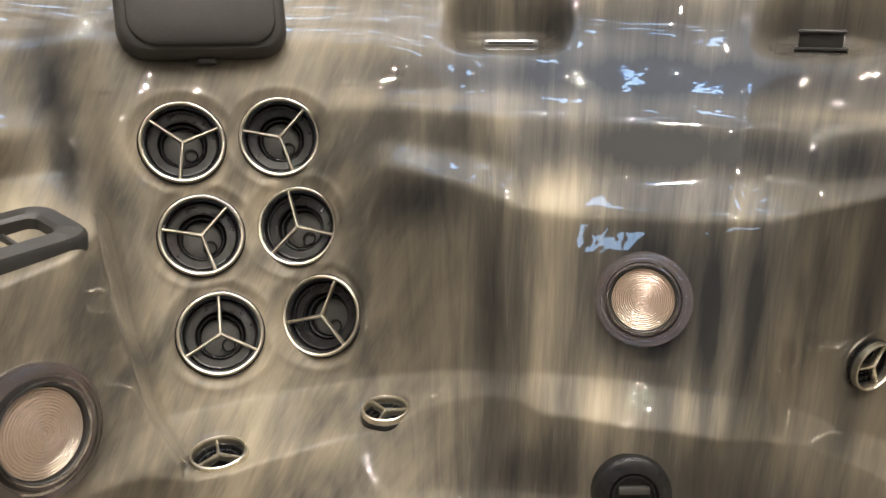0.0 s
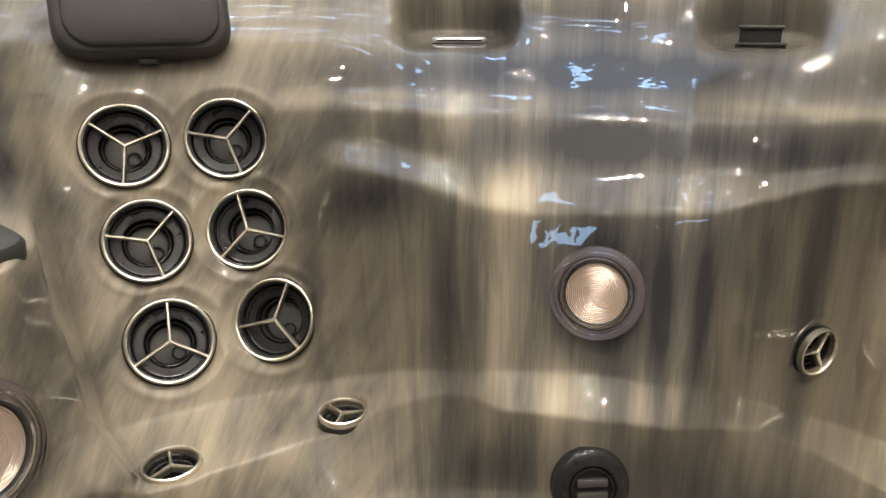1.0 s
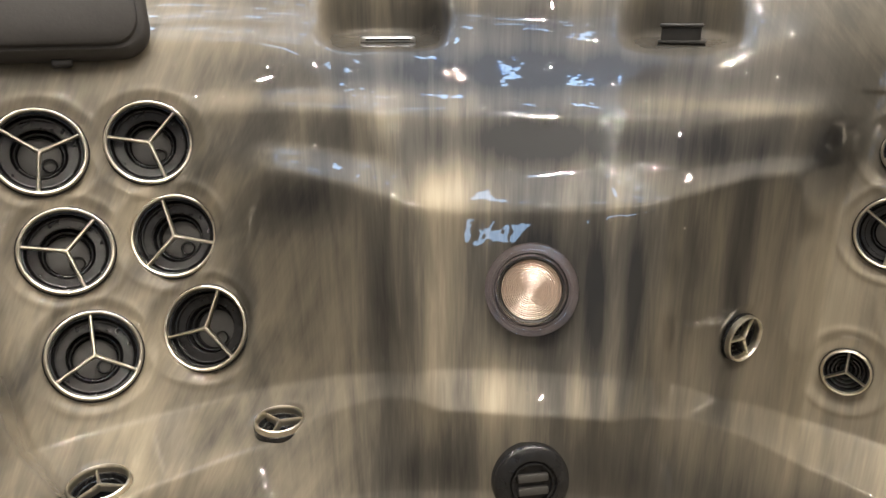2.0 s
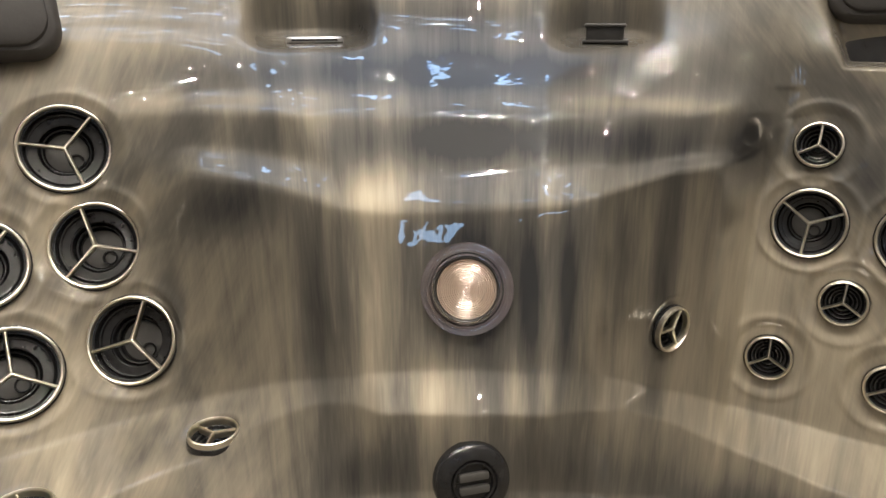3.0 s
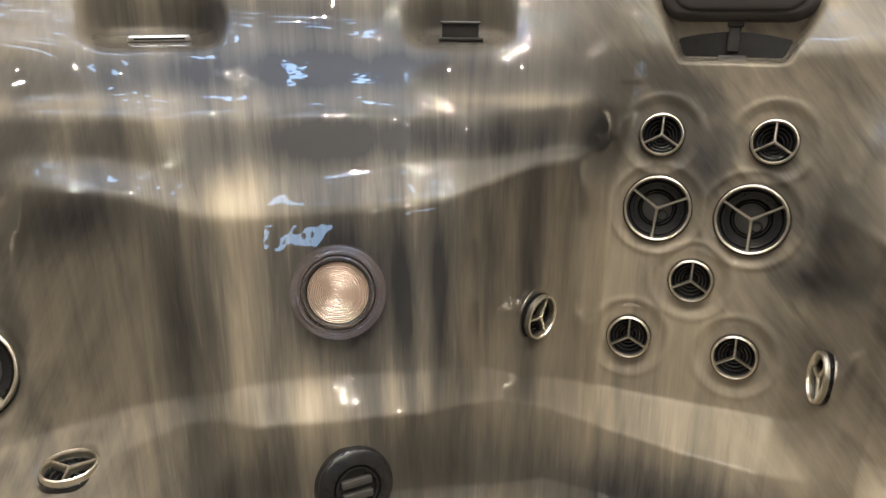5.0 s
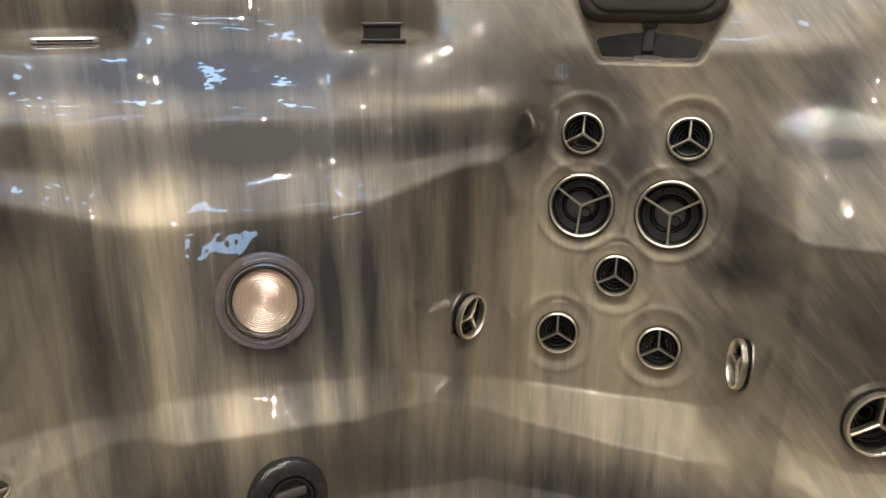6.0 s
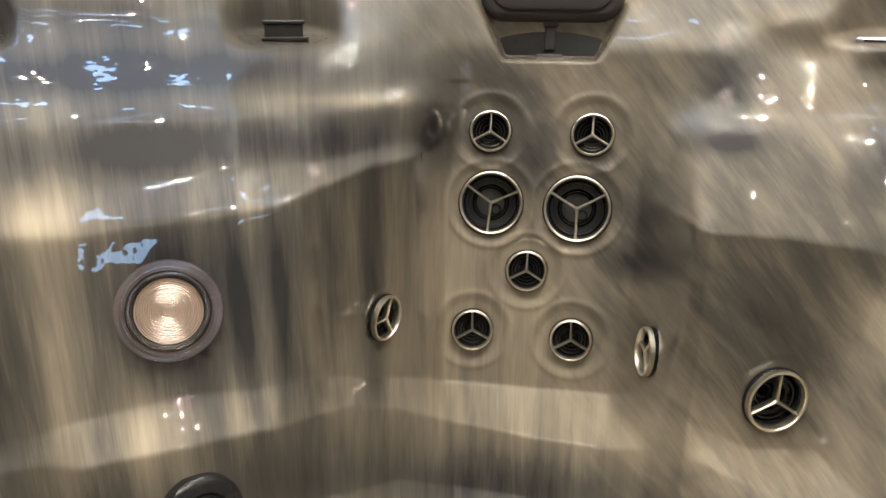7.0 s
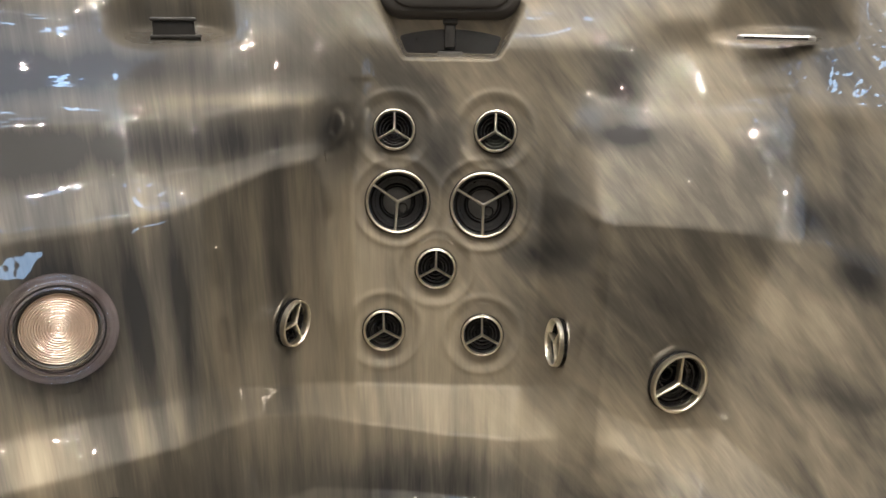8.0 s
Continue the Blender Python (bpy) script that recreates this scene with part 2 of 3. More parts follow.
SILL = [(-180, -0.68, 0.68), (-45, -0.68, 0.74), (-36, -0.68, 0.75), (-29, -0.67, 0.79), (-26, -0.69, 0.82), (-25, -0.695, 0.855), (-20, -0.692, 0.862), (-15, -0.678, 0.88), (-8, -0.655, 0.90), (-2, -0.612, 0.915),
        (3, -0.59, 0.89), (6, -0.595, 0.855), (9, -0.62, 0.815), (17, -0.625, 0.80), (24, -0.62, 0.815), (28, -0.60, 0.87), (31, -0.59, 0.96), (35, -0.598, 1.07), (40, -0.622, 1.15),
        (47, -0.645, 1.155), (53, -0.65, 1.14), (57, -0.64, 1.08), (60, -0.64, 1.0), (65, -0.66, 1.0), (70, -0.67, 1.0), (75, -0.72, 0.92), (82, -0.76, 0.82), (95, -0.70, 0.74),
        (180, -0.68, 0.68)]
SKIRT = [(-180, -0.80, 0.67), (-45, -0.80, 0.73), (-25, -0.80, 0.84), (0, -0.77, 0.85), (17, -0.77, 0.775), (30, -0.75, 0.90), (35, -0.73, 1.035), (40, -0.745, 1.115), (47, -0.76, 1.12), (53, -0.77, 1.09), (58, -0.78, 1.0), (65, -0.80, 0.93),
         (75, -0.83, 0.84), (95, -0.80, 0.71), (180, -0.80, 0.67)]
WELL = [(-180, -0.95, 0.64), (-45, -0.95, 0.68), (-23, -0.95, 0.76), (0, -0.95, 0.76), (17, -0.95, 0.72), (30, -0.95, 0.78), (40, -0.95, 0.88), (55, -0.95, 0.88), (65, -0.95, 0.82), (80, -0.95, 0.72),
        (95, -0.95, 0.66), (180, -0.95, 0.64)]
FLOOR_DEPTH = 0.86


def at(phi, r, z=0.0):
    a = np.radians(phi)
    return np.array((CX + r * np.sin(a), CY + r * np.cos(a), z))


def blur(grid, sigma, axis):
    n = max(1, int(round(sigma * 3)))
    win = np.exp(-0.5 * (np.arange(-n, n + 1) / sigma) ** 2)
    win /= win.sum()
    pad = [(0, 0), (0, 0)]
    pad[axis] = (n, n)
    big = np.pad(grid, pad, mode="edge")
    out = np.zeros_like(grid)
    size = grid.shape[axis]
    for k, w in enumerate(win):
        out += w * (big[k:k + size] if axis == 0 else big[:, k:k + size])
    return out


GRID_PHI = np.linspace(-180, 180, 2001)
GRID_E = np.linspace(-1.0, 0.036, 500)


def form():
    """Radius of the shell for every bearing and slope: the style lines joined, then rounded."""
    phi, e = np.meshgrid(GRID_PHI, GRID_E)
    # the outer edge of the first seat and the far edge of the arm block run aslant
    crease = np.interp(e, (-0.66, -0.57, -0.385, -0.26), (-23.4, -25.4, -26.6, -27.2))
    block = np.interp(e, (-0.58, -0.44, -0.30), (69.0, 69.8, 71.0))
    bent = phi + (-25.5 - crease) * np.exp(-((phi + 25.5) / 5) ** 2) + (70 - block) * np.exp(-((phi - 70) / 5) ** 2)
    rim = np.array([(p, 0.036, float(rim_radius(p)) * 0.955) for p in np.arange(-180, 181, 6)])
    crown = np.array([(p, min(-0.004, np.interp(p, [k[0] for k in CREST], [k[1] for k in CREST]) * 0.3), float(rim_radius(p)) * 0.91) for p in np.arange(-180, 181, 6)])
    lines = []
    for keys in (rim, crown, CREST, SHELF_BACK, SHELF_FRONT, LIP_BACK, LIP_FRONT, FOOT, SILL, SKIRT, WELL):
        ks = np.array(keys)
        lines.append((np.interp(bent, ks[:, 0], ks[:, 1]), np.interp(bent, ks[:, 0], ks[:, 2])))
    r = lines[0][1].copy()
    for (e1, r1), (e0, r0) in zip(lines, lines[1:]):
        f = np.clip((e1 - e) / np.maximum(e1 - e0, 1e-4), 0, 1)
        r = np.where(e <= e1, r1 + (r0 - r1) * f, r)
    sharp = blur(blur(r, 1.3, 0), 1.0, 1)
    soft = blur(blur(r, 3.4, 0), 3.0, 1)
    keen = np.clip((phi - 26) / 2, 0, 1) * np.clip((-0.17 - e) / 0.05, 0, 1) + np.clip((-20 - phi) / 3, 0, 1) * np.clip((-0.22 - e) / 0.05, 0, 1) + np.clip((-0.53 - e) / 0.03, 0, 1) * 0.6
    keen = np.clip(keen, 0, 1)
    r = sharp * keen + soft * (1 - keen)
    # scoops in the rim: bearing, radius of the centre, own radius, floor
    for c, rc, own, floor in ((27.2, 1.41, 0.085, -0.064), (4.6, 1.41, 0.100, -0.062), (70.0, 1.49, 0.095, -0.056)):
        d = np.radians(phi - c)
        root = own ** 2 - (rc * np.sin(d)) ** 2
        inside = (root > 0) & (np.abs(phi - c) < 15)
        out = rc * np.cos(d) + np.sqrt(np.maximum(root, 0))
        near = rc * np.cos(d) - np.sqrt(np.maximum(root, 0)) - 0.10
        to = np.minimum(out, floor / np.minimum(e, -1e-3))
        r = np.where(inside & (r > near) & (to > r), to, r)
    rounder = blur(blur(r, 2.6, 0), 3.2, 1)
    r = np.where(e > -0.10, rounder, r)
    # pocket behind the second headrest
    z = e * r
    pocket = (phi > 42.9 - 20 * (z + 0.07)) & (phi < 51.0 + 20 * (z + 0.07)) & (e < 0.02)
    to = np.minimum(1.545, -0.102 / np.minimum(e, -1e-3))
    r = np.where(pocket & (to > r), to, r)
    r = blur(blur(r, 0.8, 0), 0.7, 1)
    return np.minimum(r, FLOOR_DEPTH / np.maximum(-e, 0.05))


FORM = form()


def cast(phi, e):
    """Radius at which the way out along a bearing and a slope meets the shell."""
    fx = np.clip((phi + 180) / 360 * (len(GRID_PHI) - 1), 0, len(GRID_PHI) - 1.001)
    fy = np.clip((e - GRID_E[0]) / (GRID_E[-1] - GRID_E[0]) * (len(GRID_E) - 1), 0, len(GRID_E) - 1.001)
    i, j = fx.astype(int), fy.astype(int)
    u, v = fx - i, fy - j
    r = (FORM[j, i] * (1 - u) + FORM[j, i + 1] * u) * (1 - v) + (FORM[j + 1, i] * (1 - u) + FORM[j + 1, i + 1] * u) * v
    return np.where(e < GRID_E[0], np.minimum(FORM[0][i], FLOOR_DEPTH / np.maximum(-e, 0.05)), r)


def spot(phi, e, reach=1.2):
    """Place on the shell and the frame of axes on it: x to the right, y up, z out of the surface."""
    def place(p, q):
        r = float(cast(np.array([float(p)]), np.array([float(q)]))[0])
        return Vector(at(p, r, r * q))
    across = place(phi + reach, e) - place(phi - reach, e)
    upward = place(phi, e + reach * 0.018) - place(phi, e - reach * 0.018)
    n = upward.cross(across).normalized()
    p = place(phi, e)
    if n.dot(Vector((CX, CY, 0)) - p) < 0:
        n = -n
    right = Vector((0, 0, 1)).cross(n).normalized()
    up = n.cross(right)
    m = Matrix((right, up, n)).transposed().to_4x4()
    m.translation = p + Vector((0, 0, EYE_Z))
    return m


JETS = [  # bearing, slope, diameter, turn of the spokes, kind
    (-20.6, -0.169, 0.1355, 20, "a"), (-13.3, -0.168, 0.1355, 48, "a"), (-20.0, -0.300, 0.1355, 45, "a"), (-12.4, -0.298, 0.1355, -12, "a"),
    (-19.4, -0.453, 0.1355, -33, "a"), (-10.9, -0.441, 0.1355, -44, "a"), (-20.8, -0.655, 0.080, -30, "b"), (-5.7, -0.613, 0.072, 5, "b"),
    (42.6, -0.167, 0.079, -32, "c"), (50.5, -0.168, 0.080, -30, "c"), (42.8, -0.268, 0.122, 24, "d"), (49.7, -0.272, 0.127, 30, "d"),
    (45.9, -0.368, 0.079, -32, "c"), (41.5, -0.465, 0.080, -30, "c"), (49.9, -0.473, 0.081, -28, "c"), (33.9, -0.445, 0.076, 60, "b"),
    (56.2, -0.478, 0.086, 60, "b"), (66.2, -0.518, 0.100, -35, "e"),
]


def jet_frame(phi, e, kind):
    m = spot(phi, e)
    if kind == "b" and phi < 0:
        toward = Vector((-math.sin(radians(phi)), -math.cos(radians(phi)), 0))
        n = (toward * 0.03 + Vector((0, 0, 1))).normalized()
        right = Vector((0, 0, 1)).cross(toward).normalized()
        place = m.translation.copy()
        m = Matrix((right, n.cross(right), n)).transposed().to_4x4()
        m.translation = place - n * 0.006
    return m


def shell_mesh():
    phis = np.r_[np.linspace(-180, -44, 60)[:-1], np.linspace(-44, 94, 900), np.linspace(94, 180, 40)[1:-1]]
    es = np.r_[np.linspace(-4.0, -0.95, 24)[:-1], np.linspace(-0.95, 0.034, 560)]
    ph, ee = np.meshgrid(phis, es)
    r = cast(ph.ravel(), ee.ravel()).reshape(ph.shape)
    a = np.radians(ph)
    x, y, z = CX + r * np.sin(a), CY + r * np.cos(a), r * ee
    # shallow pressed dishes round the small back jets, low collars round the others
    for phi, e, dia, turn, kind in JETS:
        m = jet_frame(phi, e, kind)
        c, n = m.translation, m.col[2]
        dx, dy, dz = x - c.x, y - c.y, z + EYE_Z - c.z
        away = dx * n[0] + dy * n[1] + dz * n[2]
        d = np.sqrt(np.maximum(dx * dx + dy * dy + dz * dz - away * away, 0)) / (dia / 2)
        near = np.abs(away) < 0.05
        if kind == "c":
            push = -0.006 / (1 + np.exp(np.minimum((d - 1.55) * 14, 50))) + 0.0025 * np.exp(-((d - 1.85) / 0.16) ** 2)
        elif kind == "d":
            push = -0.005 / (1 + np.exp(np.minimum((d - 1.22) * 18, 50))) + 0.003 * np.exp(-((d - 1.38) / 0.10) ** 2)
        elif kind == "a":
            push = -0.006 / (1 + np.exp(np.minimum((d - 1.13) * 20, 50))) + 0.002 * np.exp(-((d - 1.3) / 0.1) ** 2)
        else:
            push = -0.004 / (1 + np.exp(np.minimum((d - 1.3) * 12, 50)))
        push = np.where(near, push, 0) - np.where(np.abs(away) < 0.03, 0.05 / (1 + np.exp(np.minimum((d - 0.93) * 60, 50))), 0)
        x, y, z = x + push * n[0], y + push * n[1], z + push * n[2]
    # the rim runs on outwards and turns down over the cabinet
    px, py, pz = [x], [y], [z]
    rim = rim_radius(phis)
    last = r[-1]
    for k in range(1, 15):
        rr = last + (rim * 1.06 - last) * k / 14
        px.append((CX + rr * np.sin(a[0]))[None]), py.append((CY + rr * np.cos(a[0]))[None])
        pz.append((z[-1] + (0.066 - z[-1]) * np.sin(math.pi / 2 * k / 14))[None])
    for out, down in ((1.075, 0.004), (1.085, 0.016), (1.088, 0.06)):
        px.append((CX + rim * out * np.sin(a[0]))[None]), py.append((CY + rim * out * np.cos(a[0]))[None])
        pz.append(np.full((1, len(phis)), 0.066 - down))
    x, y, z = np.vstack(px), np.vstack(py), np.vstack(pz)
    rows, cols = x.shape
    co = np.stack([x, y, z + EYE_Z], -1).reshape(-1, 3)
    i = np.arange(rows - 1)[:, None] * cols
    j = np.arange(cols)[None]
    k = (j + 1) % cols
    quads = np.stack([i + j, i + k, i + cols + k, i + cols + j], -1).reshape(-1, 4)
    me = bpy.data.meshes.new("shell")
    n0 = len(co)
    co = np.vstack([co, [[CX, CY, EYE_Z - 0.86]]])
    tri = np.stack([np.arange(cols), np.full(cols, n0), (np.arange(cols) + 1) % cols], -1)[:, [1, 2, 0]]
    me.vertices.add(len(co))
    me.vertices.foreach_set("co", co.astype(np.float32).ravel())
    nl = quads.size + tri.size
    me.loops.add(nl)
    me.loops.foreach_set("vertex_index", np.r_[quads.ravel(), tri.ravel()].astype(np.int32))
    me.polygons.add(len(quads) + len(tri))
    me.polygons.foreach_set("loop_start", np.r_[np.arange(len(quads)) * 4, quads.size + np.arange(len(tri)) * 3].astype(np.int32))
    me.update(calc_edges=True)
    me.polygons.foreach_set("use_smooth", np.ones(len(quads) + len(tri), bool))
    # flow coordinates: across and along the streaks, in three directions
    phv = np.r_[np.tile(phis, rows), 0.0]
    slope = np.r_[np.repeat(np.r_[es, es[-1] + 0.03 * np.arange(1, rows - len(es) + 1)], cols), es[0]]
    X, Y = np.radians(phv) * 1.15, slope * 1.15
    for name, turn in (("flow_left", 27.0), ("flow_middle", 0.0), ("flow_right", -40.0)):
        c, sn = math.cos(radians(turn)), math.sin(radians(turn))
        flow = np.stack([X * c - Y * sn, X * sn + Y * c, np.zeros_like(X)], -1)
        me.attributes.new(name, "FLOAT_VECTOR", "POINT").data.foreach_set("vector", flow.astype(np.float32).ravel())
    wl = np.clip((4 - phv) / 16, 0, 1)
    wr = np.clip((phv - 37 + 30 * (slope + 0.3)) / 14, 0, 1)
    zone = np.stack([wl, np.clip(1 - wl - wr, 0, 1), wr], -1)
    me.attributes.new("zone", "FLOAT_VECTOR", "POINT").data.foreach_set("vector", zone.astype(np.float32).ravel())
    me.attributes.new("swirl_and_shade", "FLOAT", "POINT").data.foreach_set("value", swirl_and_shade(phv, slope).astype(np.float32))
    me.materials.append(ACRYLIC)
    me.validate()
    return me


MARBLING_AND_SHADE = [  # bearing, slope, reach in both, amount (minus: charcoal, plus: tan); streaks mixed with painted light and shade
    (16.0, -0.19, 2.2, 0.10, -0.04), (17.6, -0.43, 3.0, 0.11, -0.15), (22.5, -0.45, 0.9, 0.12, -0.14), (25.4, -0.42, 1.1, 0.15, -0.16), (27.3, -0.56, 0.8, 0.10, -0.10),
    # tan at 8.5 paints light on the lip, charcoal at -0.73 footwell shade
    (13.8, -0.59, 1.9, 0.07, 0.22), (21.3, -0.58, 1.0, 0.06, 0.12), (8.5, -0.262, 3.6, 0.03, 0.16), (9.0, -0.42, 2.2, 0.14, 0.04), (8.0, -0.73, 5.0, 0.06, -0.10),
    # seat side walls: dark streaks that also paint their shade and reflections
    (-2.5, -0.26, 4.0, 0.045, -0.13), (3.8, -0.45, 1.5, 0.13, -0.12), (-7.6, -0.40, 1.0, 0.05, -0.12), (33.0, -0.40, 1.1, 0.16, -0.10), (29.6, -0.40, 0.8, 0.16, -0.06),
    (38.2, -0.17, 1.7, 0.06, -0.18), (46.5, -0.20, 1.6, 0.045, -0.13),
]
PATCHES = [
    # broad charcoal paints the upper band's shade, thin tan its lit shelf edges
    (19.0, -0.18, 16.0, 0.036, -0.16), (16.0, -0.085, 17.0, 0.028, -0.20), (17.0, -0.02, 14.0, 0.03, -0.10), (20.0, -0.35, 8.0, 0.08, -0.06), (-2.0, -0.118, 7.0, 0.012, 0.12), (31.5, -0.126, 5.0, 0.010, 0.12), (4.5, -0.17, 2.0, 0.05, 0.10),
    # below the sill: painted shade at 26.0, painted light at -14.0
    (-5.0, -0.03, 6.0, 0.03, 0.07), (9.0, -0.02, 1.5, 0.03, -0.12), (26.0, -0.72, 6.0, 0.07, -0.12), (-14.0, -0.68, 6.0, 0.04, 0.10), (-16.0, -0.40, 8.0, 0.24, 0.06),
    # broad tan at 46, 60, 36 and 72 brightens the dim right side like light
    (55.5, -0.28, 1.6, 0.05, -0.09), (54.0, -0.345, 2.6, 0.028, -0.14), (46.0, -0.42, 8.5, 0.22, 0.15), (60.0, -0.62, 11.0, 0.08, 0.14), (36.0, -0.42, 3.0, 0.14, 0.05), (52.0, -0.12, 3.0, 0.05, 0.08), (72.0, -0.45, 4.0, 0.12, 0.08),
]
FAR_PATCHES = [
    # 65.0 paints the arm block's lit top and shaded front, 44.0 footwell shade
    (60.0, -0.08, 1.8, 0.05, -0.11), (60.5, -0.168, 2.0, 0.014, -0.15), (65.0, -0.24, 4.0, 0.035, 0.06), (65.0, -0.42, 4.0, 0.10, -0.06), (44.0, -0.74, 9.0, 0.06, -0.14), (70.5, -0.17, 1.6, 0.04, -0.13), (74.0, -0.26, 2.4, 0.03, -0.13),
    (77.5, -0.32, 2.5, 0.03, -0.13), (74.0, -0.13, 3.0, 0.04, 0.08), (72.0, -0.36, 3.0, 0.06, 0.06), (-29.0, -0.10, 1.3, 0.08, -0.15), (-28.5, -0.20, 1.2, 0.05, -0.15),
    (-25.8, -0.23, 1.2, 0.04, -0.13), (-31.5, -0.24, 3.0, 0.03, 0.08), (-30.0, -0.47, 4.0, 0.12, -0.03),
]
COLUMNS = [  # charcoal streaks running down through the upper band, deepening its painted shade: bearing, half width, amount
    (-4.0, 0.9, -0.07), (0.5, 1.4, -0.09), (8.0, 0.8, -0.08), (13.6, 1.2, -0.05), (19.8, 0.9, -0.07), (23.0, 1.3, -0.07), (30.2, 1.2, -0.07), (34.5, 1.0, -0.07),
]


def swirl_and_shade(phi, e):
    """Broad charcoal and tan bands of the marbling, with light and shade painted in."""
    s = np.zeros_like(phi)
    for c, ce, w, we, amount in MARBLING_AND_SHADE + PATCHES + FAR_PATCHES:
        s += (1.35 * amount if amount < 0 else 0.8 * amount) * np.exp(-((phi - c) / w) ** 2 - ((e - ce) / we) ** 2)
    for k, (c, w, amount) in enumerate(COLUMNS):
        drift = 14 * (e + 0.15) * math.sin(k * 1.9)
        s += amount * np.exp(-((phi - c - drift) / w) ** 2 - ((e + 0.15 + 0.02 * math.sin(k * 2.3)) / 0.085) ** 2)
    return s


# ---- hot tub: moulded shell and cabinet ----
hot_tub = tagged(new("hot_tub"), "empty moulded hot tub in glossy marbled tan and charcoal acrylic", "hot tub")
shell = new("shell", shell_mesh())
shell.parent = hot_tub


def cabinet_ring():
    bm = bmesh.new()
    n = 96
    rings = []
    for z, s in ((0.0, 1.03), (0.02, 1.035), (EYE_Z - 0.02, 1.035), (EYE_Z + 0.004, 1.03)):
        ring = []
        for i in range(n):
            ph = -180 + 360 * i / n
            p = at(ph, float(rim_radius(ph)) * s, z)
            ring.append(bm.verts.new(p))
        rings.append(ring)
    for a, b in zip(rings, rings[1:]):
        for i in range(n):
            bm.faces.new((a[i], a[(i + 1) % n], b[(i + 1) % n], b[i]))
    bmesh.ops.solidify(bm, geom=bm.faces[:], thickness=0.02)
    return bm


part("cabinet", cabinet_ring(), PANEL, hot_tub, "grey outer cabinet under the rim")


# ---- jets ----
def spoke(r, w, h, turn):
    """A tapered bar from the hub to the ring, rounded above."""
    secs = []
    for t in (0.0, 0.25, 0.55, 0.85, 1.0):
        x = r * t
        ww = w * (1.25 - 0.35 * min(1, t * 2)) * (1.0 + 0.25 * max(0, t - 0.8) * 5 * 0.5)
        top = h * (1.0 - 0.22 * t)
        ring = []
        for ang in (0, 36, 72, 108, 144, 180):
            ring.append((x, math.cos(radians(ang)) * ww / 2, top - h * 0.45 + math.sin(radians(ang)) * h * 0.45))
        ring.append((x, -ww / 2, top - h)), ring.append((x, ww / 2, top - h))
        secs.append(ring)
    bm = loft(secs)
    bmesh.ops.rotate(bm, verts=bm.verts[:], cent=(0, 0, 0), matrix=Matrix.Rotation(radians(turn), 3, "Z"))
    return bm


def make_jet(m, dia, turn, kind):
    r = dia / 2
    jet = new("jet")
    big = kind in "ad"
    words = {"a": "large round massage jet with steel ring and three spokes in backrest", "d": "large round massage jet with steel three-spoke ring between smaller jets",
             "b": "small round jet with steel three-spoke face by the seat", "c": "small round jet with steel three-spoke face in a dished backrest",
             "e": "steel three-spoke jet low on the rounded arm block"}[kind]
    tagged(jet, words, "hot tub jet", "hot tub jets")
    jet.matrix_world = m @ Matrix.Translation((0, 0, -0.004))
    rim_h = 0.010 if big else 0.013
    part("gasket", lathe([(r * 0.6, -0.012), (r * 1.0, -0.010), (r * 1.035, 0.0), (r * 1.03, 0.004), (r * 0.97, 0.006), (r * 0.9, 0.0)], 56), BLACK, jet, "black rubber gasket")
    rin = 0.915 if big else 0.885
    ringp = [(r * rin, 0.001), (r * rin, rim_h * 0.75), (r * (rin + 0.012), rim_h), (r * (rin + 0.045), rim_h * 1.1), (r * 0.988, rim_h), (r * 1.0, rim_h * 0.6), (r * 1.0, 0.001)]
    part("face_ring", lathe(ringp, 64, True), STEEL, jet, "satin steel ring")
    # stepped black dish falling to the nozzle
    dish = [(r * 0.93, 0.002)]
    steps = 5 if big else 4
    inner = 0.46 if big else 0.30
    for k in range(steps):
        f0, f1 = k / steps, (k + 1) / steps
        ra, rb = r * (0.915 - (0.915 - inner) * f0), r * (0.915 - (0.915 - inner) * f1)
        za, zb = -0.030 * f0 * (r / 0.06), -0.030 * f1 * (r / 0.06)
        dish += [(ra - (ra - rb) * 0.25, za + 0.0018), (ra - (ra - rb) * 0.55, za + 0.0012), (ra - (ra - rb) * 0.7, zb - 0.002), (rb, zb)]
    dish += [(r * inner * 0.98, dish[-1][1] - 0.006)]
    part("dish", lathe(dish, 56), BLACK, jet)
    zb = dish[-1][1]
    if big:
        cap = lathe([(r * inner, zb), (r * inner * 0.9, zb + 0.001), (r * inner * 0.5, zb + 0.002), (0, zb + 0.002)], 40)
        part("nozzle", cap, NOZZLE, jet, "charcoal rotating nozzle plate")
        bore = lathe([(r * 0.17, 0.006), (r * 0.155, 0.007), (r * 0.13, 0.006), (r * 0.12, -0.004), (0, -0.004)], 28)
        bmesh.ops.translate(bore, verts=bore.verts[:], vec=(r * 0.17, -r * 0.22, zb))
        part("bore", bore, BLACK, jet)
    else:
        part("nozzle", lathe([(r * inner, zb), (r * 0.24, zb + 0.003), (r * 0.19, zb + 0.003), (r * 0.15, zb - 0.012), (0, zb - 0.012)], 32), BLACK, jet)
    for k in range(3):
        part("spoke", spoke(r * 0.93, r * (0.082 if big else 0.11), rim_h * 0.9, turn + 120 * k), STEEL, jet)
    return jet


for phi, e, dia, turn, kind in JETS:
    make_jet(jet_frame(phi, e, kind), dia, turn, kind)


